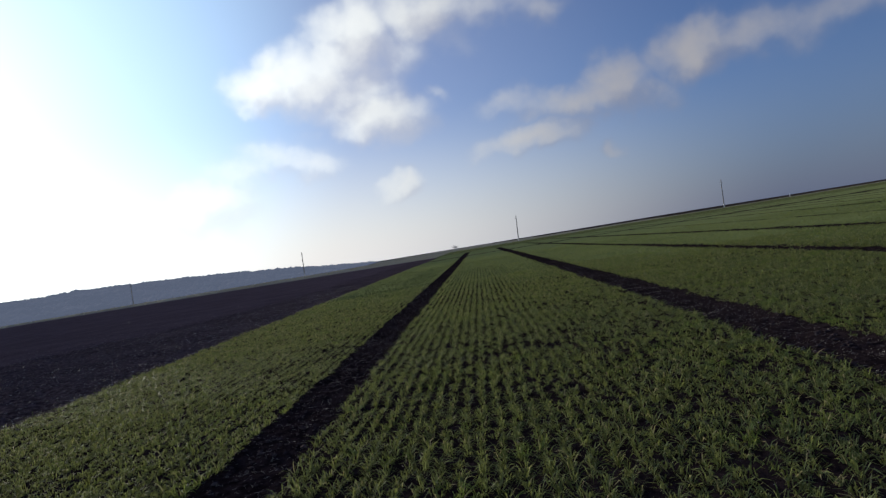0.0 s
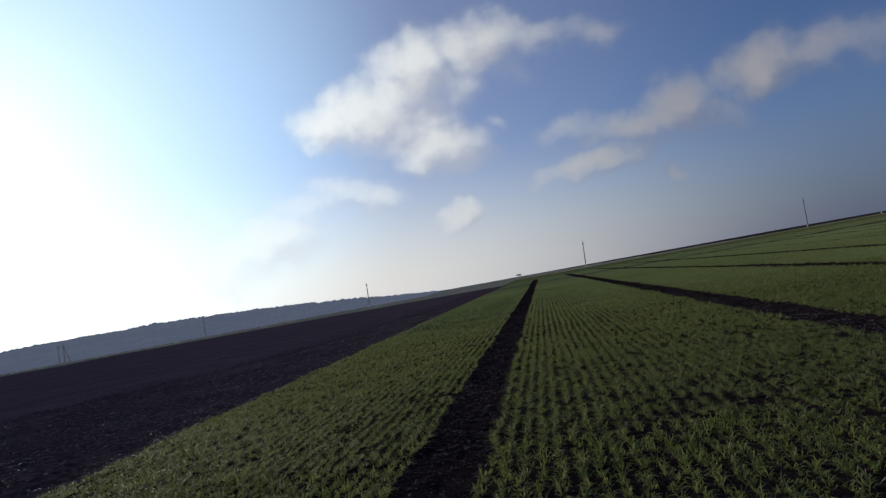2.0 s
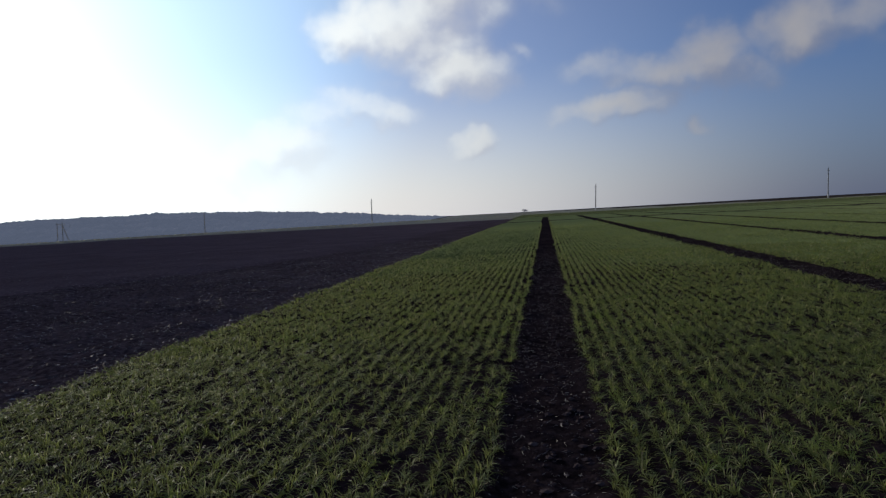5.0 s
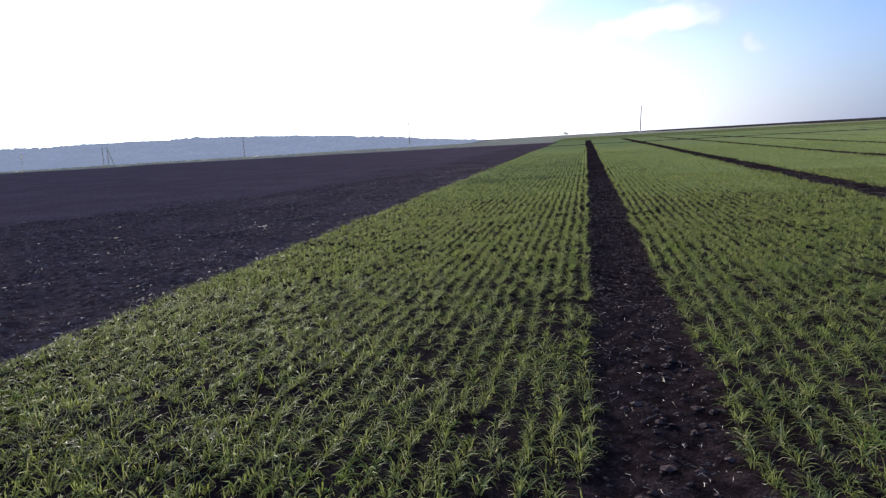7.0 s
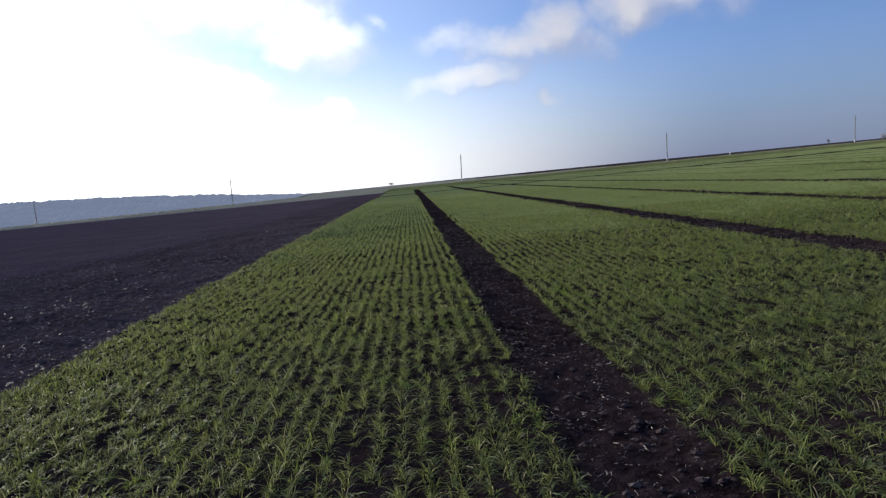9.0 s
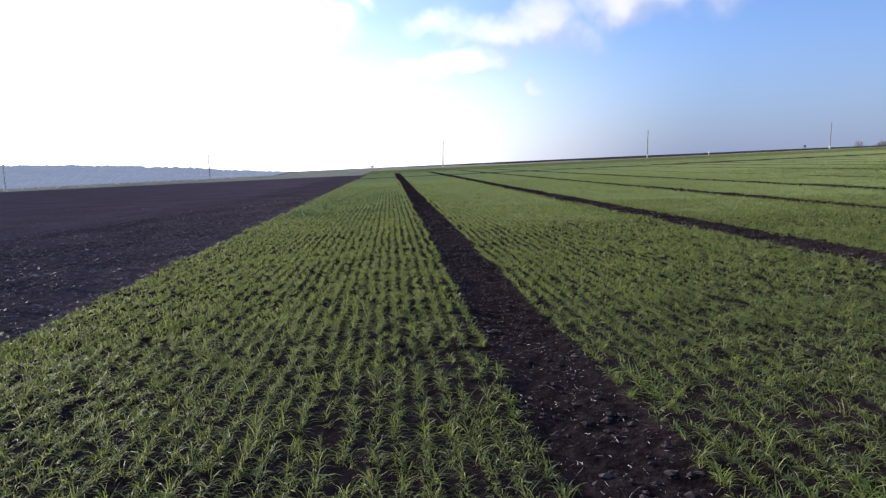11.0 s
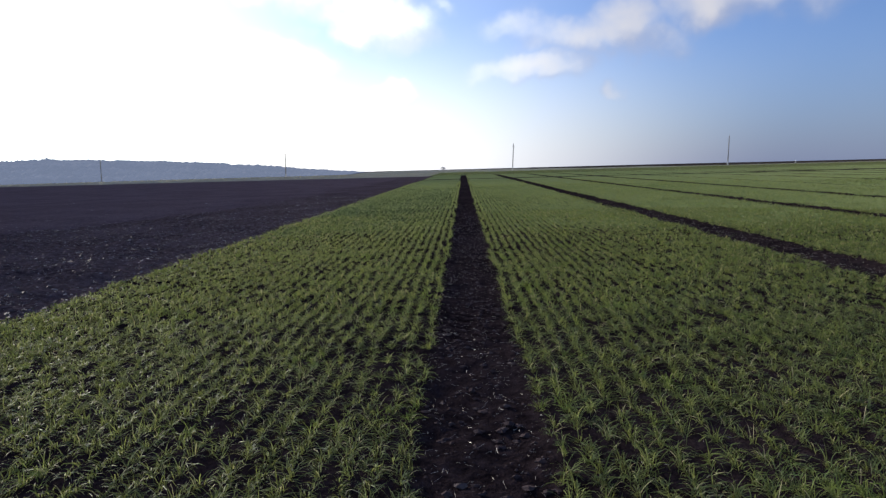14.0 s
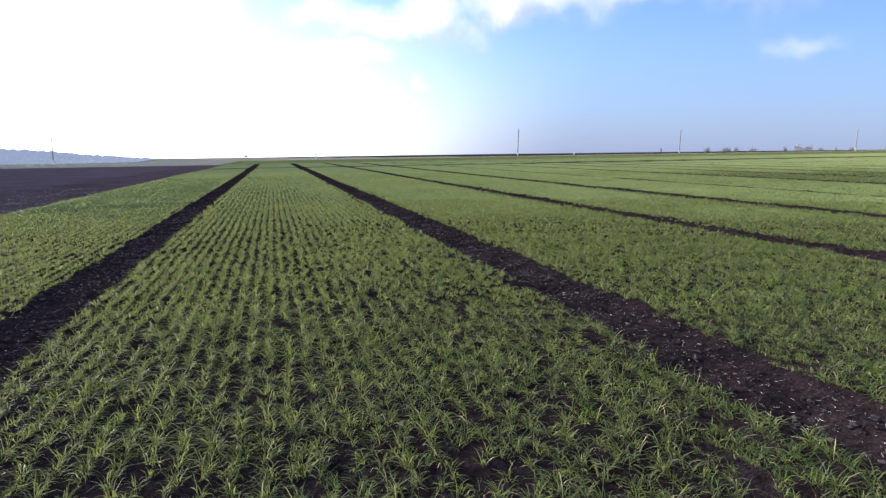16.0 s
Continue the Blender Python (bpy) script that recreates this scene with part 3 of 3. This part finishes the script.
POLE_LINE = 192.0
POLES = [(-111.0, 7.8, 0.8), (-55.0, 7.6, 0.8), (12.3, 7.6, -1.0), (74.6, 8.2, 0.3), (133.0, 8.1, -0.6), (208.0, 8.0, 0.2), (275.0, 8.0, 0.0)]
for x, tall, lean in POLES:
    power_pole(pose(x, POLE_LINE, float(land(x, POLE_LINE)), 0, -lean, 0), tall)

# ---- far woods ----


def ico():
    bm = bmesh.new()
    bmesh.ops.create_icosphere(bm, subdivisions=1, radius=1.0)
    v = np.array([x.co[:] for x in bm.verts])
    f = np.array([[x.index for x in y.verts] for y in bm.faces])
    bm.free()
    return v, f


ICO_V, ICO_F = ico()


def lumps(centres, sizes, seed, rough=0.35, shape=None):
    """Rough rounded bodies at the centres: sizes (n, 3)."""
    r = np.random.RandomState(seed)
    sv, sf = shape or (ICO_V, ICO_F)
    n = len(centres)
    wobble = 1 + rough * (r.rand(n, len(sv), 1) - 0.5) * 2
    turn = r.rand(n) * 2 * np.pi
    c, sn = np.cos(turn)[:, None], np.sin(turn)[:, None]
    body = sv[None] * wobble
    x, y = body[..., 0] * c - body[..., 1] * sn, body[..., 0] * sn + body[..., 1] * c
    body = np.stack([x, y, body[..., 2]], -1) * sizes[:, None, :] + centres[:, None, :]
    faces = sf[None] + (np.arange(n) * len(sv))[:, None, None]
    return body.reshape(-1, 3), faces.reshape(-1, 3)


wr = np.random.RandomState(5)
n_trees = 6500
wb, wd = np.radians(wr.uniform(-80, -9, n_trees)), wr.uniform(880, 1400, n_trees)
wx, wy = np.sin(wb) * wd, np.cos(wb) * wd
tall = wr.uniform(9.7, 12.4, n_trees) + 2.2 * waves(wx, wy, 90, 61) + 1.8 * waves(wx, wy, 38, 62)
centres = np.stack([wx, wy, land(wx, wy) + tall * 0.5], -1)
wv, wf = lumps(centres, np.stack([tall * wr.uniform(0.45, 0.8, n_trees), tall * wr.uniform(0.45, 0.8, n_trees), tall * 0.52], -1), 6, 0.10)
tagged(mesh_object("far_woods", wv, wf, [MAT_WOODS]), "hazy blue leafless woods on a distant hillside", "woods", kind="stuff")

# ---- clods and straw ----
OCT_V = np.array([(1, 0, 0), (-1, 0, 0), (0, 1, 0), (0, -1, 0), (0, 0, 1), (0.1, 0, -1), (0.7, 0.7, 0.35), (-0.6, 0.7, 0.4), (-0.7, -0.6, 0.3), (0.6, -0.7, 0.4)], float)
OCT_F = np.array([(4, 0, 6), (4, 6, 2), (4, 2, 7), (4, 7, 1), (4, 1, 8), (4, 8, 3), (4, 3, 9), (4, 9, 0), (5, 6, 0), (5, 2, 6), (5, 7, 2), (5, 1, 7), (5, 8, 1), (5, 3, 8), (5, 9, 3), (5, 0, 9)])


EIGHT_V = np.array([(1, 0, 0), (-0.9, 0.1, 0), (0.1, 1, 0), (0, -0.9, 0), (0.15, 0.1, 0.9), (0, 0, -0.8)], float)
EIGHT_F = np.array([(4, 0, 2), (4, 2, 1), (4, 1, 3), (4, 3, 0), (5, 2, 0), (5, 1, 2), (5, 3, 1), (5, 0, 3)])


def clods(u, v, size, seed, mat, name, label, shape=(OCT_V, OCT_F)):
    r = np.random.RandomState(seed)
    z = ground_z(u, v)
    sizes = size[:, None] * r.uniform(0.6, 1.3, (len(u), 3)) * np.array([1.15, 1, 0.6])
    cv, cf = lumps(np.stack([u, v, z + size * 0.2], -1), sizes, seed + 1, 0.28, shape)
    return tagged(mesh_object(name, cv, cf, [mat], smooth=False), label, "clods", kind="stuff")


cr = np.random.RandomState(71)
n_c = 30000
cu = FIELD_EDGE + 0.25 - 26 * cr.rand(n_c) ** 1.6
cvv = 1 + 42 * cr.rand(n_c) ** 1.3
stay = cr.rand(n_c) < 0.08 + 0.92 * step01(cu - track_u(np.maximum(cvv, 14)), 0.0, 3.2)
cu, cvv, n_c = cu[stay], cvv[stay], int(stay.sum())
clods(cu, cvv, 0.010 + 0.026 * cr.rand(n_c) ** 3 + 0.0005 * np.hypot(cu, cvv) * cr.rand(n_c) ** 2, 72, MAT_CLOD, "plough_clods", "loose dark clods turned up by the plough", (EIGHT_V, EIGHT_F))
au, av, asz = [], [], []
for a in ALLEYS[:3]:
    n_a = 2800 if a < 8 else 600
    au.append(a + (cr.rand(n_a) - 0.5) * 0.72), av.append(1 + 32 * cr.rand(n_a) ** 1.4), asz.append(0.006 + 0.024 * cr.rand(n_a) ** 3)
clods(np.concatenate(au), np.concatenate(av), np.concatenate(asz), 74, MAT_CRUMB, "alley_clods", "small dark crumbs of trodden soil on the alleys")

SPLINTER_V = np.array([(x, math.sin(a), math.cos(a)) for x in (-1, 1) for a in (0.0, 2.1, 4.2)], float)
SPLINTER_F = np.array([(0, 1, 4), (0, 4, 3), (1, 2, 5), (1, 5, 4), (2, 0, 3), (2, 3, 5), (0, 2, 1), (3, 4, 5)])


def straw(u, v, seed, label, length=0.014, girth=1.0, mat=MAT_STRAW):
    r = np.random.RandomState(seed)
    n = len(u)
    half = length * (0.25 + 1.5 * r.rand(n) ** 2)
    sizes = np.stack([half, girth * r.uniform(0.0006, 0.0013, n), girth * r.uniform(0.0004, 0.0009, n)], -1)
    turn, tip = r.rand(n) * 2 * np.pi, r.uniform(-0.4, 0.4, n)
    body = SPLINTER_V[None] * sizes[:, None, :]
    x, z = body[..., 0] * np.cos(tip)[:, None] - body[..., 2] * np.sin(tip)[:, None], body[..., 0] * np.sin(tip)[:, None] + body[..., 2] * np.cos(tip)[:, None]
    c, sn = np.cos(turn)[:, None], np.sin(turn)[:, None]
    body = np.stack([x * c - body[..., 1] * sn, x * sn + body[..., 1] * c, z], -1)
    body = body + np.stack([u, v, ground_z(u, v) + half * np.abs(np.sin(tip)) + 0.004], -1)[:, None, :]
    faces = SPLINTER_F[None] + (np.arange(n) * 6)[:, None, None]
    return tagged(mesh_object("straw_litter", body.reshape(-1, 3), faces.reshape(-1, 3), [mat], smooth=False), label, "straw", kind="stuff")


su = np.concatenate([a + (cr.rand(3400) - 0.5) * 0.8 for a in ALLEYS[:2]])
straw(su, 1.5 + 26 * cr.rand(len(su)) ** 1.3, 81, "pale broken straw scattered on the soil alleys", 0.014, 1.1)
ru, rv = FIELD_EDGE - 15 * cr.rand(17000) ** 1.3, 2 + 30 * cr.rand(17000)
lies = cr.rand(17000) < np.clip(0.5 + 0.5 * waves(ru, rv, 1.4, 84), 0.1, 1) * (1 - 0.8 * step01(-ru + track_u(np.maximum(rv, 14)), -1, 1))
straw(ru[lies], rv[lies], 82, "pale crop residue scattered on ploughed soil", 0.016, 5.0, MAT_RESIDUE)
straw(FIELD_EDGE + 12 * cr.rand(1500), 2 + 14 * cr.rand(1500), 83, "pale straw bits lying between the wheat rows", 0.012)

# ---- braced pole, lamp post, marker post, bare shrubs ----


def stand(bearing, dist, turn=0.0):
    b = radians(bearing)
    x, y = math.sin(b) * dist, math.cos(b) * dist
    return pose(x, y, float(land(x, y)), 0, 0, turn)


braced = empty("braced_pole", pose(-163, 192, float(land(-163, 192)), 0, 0, 40), "tall power pole with a second pole propped against it", "power pole")
part("shaft", ring_mesh([(-0.5, 0.19), (9.5, 0.12)], 8), MAT_CONCRETE, braced)
part("prop", bar((2.7, 0, -0.4), (0.1, 0, 8.3), 0.14, 8), MAT_CONCRETE, braced, "slanting prop pole")
part("shaft", bar((-1.5, 0, -0.4), (-1.5, 0, 9.2), 0.14, 8), MAT_CONCRETE, braced)
part("crossarm", bar((-1.9, 0, 8.7), (0.9, 0, 8.7), 0.06), MAT_STEEL, braced, "steel crossarm")
for x in (-1.8, -0.7, 0.7):
    part("insulator", bar((x, 0, 8.7), (x, 0, 9.1), 0.05), MAT_PORCELAIN, braced, "glazed insulator")

tall_post = empty("sign_post", stand(-46.0, 255), "thin post with a pale round sign on top", "sign post")
part("post", bar((0, 0, -0.3), (0, 0, 7.6), 0.07), MAT_STEEL, tall_post)
part("sign_plate", merge(bar((0, -0.04, 7.8), (0, 0.04, 7.8), 0.6, 16)), MAT_WHITEWASH, tall_post, "pale round plate")

marker = empty("marker_post", pose(94, 192, float(land(94, 192))), "short whitewashed boundary marker post", "marker post")
part("post", ring_mesh([(-0.2, 0.16), (0.75, 0.14), (0.85, 0.08)], 8), MAT_WHITEWASH, marker)
part("footing", ring_mesh([(-0.3, 0.3), (0.08, 0.26), (0.1, 0.2)], 8), MAT_CONCRETE, marker)


def shrub(m, tall, wide, seed):
    """A leafless shrub: trunk, limbs and a ragged cloud of thin twigs."""
    r = np.random.RandomState(seed)
    ob = empty("bare_shrub", m, "leafless shrub with haze-greyed twigs on the far field edge", "shrub", "shrubs on the skyline")
    part("trunk", ring_mesh([(-0.4, 0.16), (tall * 0.25, 0.12), (tall * 0.5, 0.06)], 7), MAT_BARK, ob)
    ends = []
    for k in range(6):
        a, reach = r.rand() * 6.28, r.uniform(0.3, 0.9)
        end = (math.cos(a) * wide * reach * 0.8, math.sin(a) * wide * reach * 0.8, tall * r.uniform(0.3, 0.85))
        ends.append(end)
        part("limb", bar((0, 0, tall * r.uniform(0.1, 0.35)), end, 0.04, 5), MAT_BARK, ob)
    n = int(80 + 150 * wide * tall)
    pick = np.array(ends)[r.randint(0, 6, n)] + r.randn(n, 3) * np.array([wide * 0.28, wide * 0.28, tall * 0.16])
    az, el = r.rand(n) * 6.28, r.uniform(-0.2, 1.4, n)
    go = np.stack([np.cos(az) * np.cos(el), np.sin(az) * np.cos(el), np.sin(el)], -1) * r.uniform(0.3, 0.8, n)[:, None]
    side = np.stack([-np.sin(az), np.cos(az), 0 * az], -1) * 0.055
    verts = np.stack([pick - side, pick + side, pick + go], 1).reshape(-1, 3)
    crown = mesh_object("crown", verts, np.arange(3 * n).reshape(-1, 3), [MAT_TWIGS], smooth=False)
    crown.parent = ob
    return ob


for k, (bearing, dist, tall, wide) in enumerate(((37.3, 430, 4.4, 2.2), (38.7, 440, 4.2, 3.0), (39.6, 440, 4.2, 2.6), (40.7, 445, 4.0, 3.2), (43.0, 440, 4.2, 1.2), (43.9, 450, 5.0, 3.2), (44.5, 455, 5.0, 3.0), (45.4, 450, 4.2, 2.0), (46.4, 450, 4.0, 2.2), (47.4, 450, 4.6, 1.8), (49.5, 450, 4.0, 2.4), (33.6, 350, 1.5, 0.8), (-2.2, 345, 1.5, 1.5), (-42.7, 330, 3.4, 2.4))):
    shrub(stand(bearing, dist), tall, wide, 300 + k)
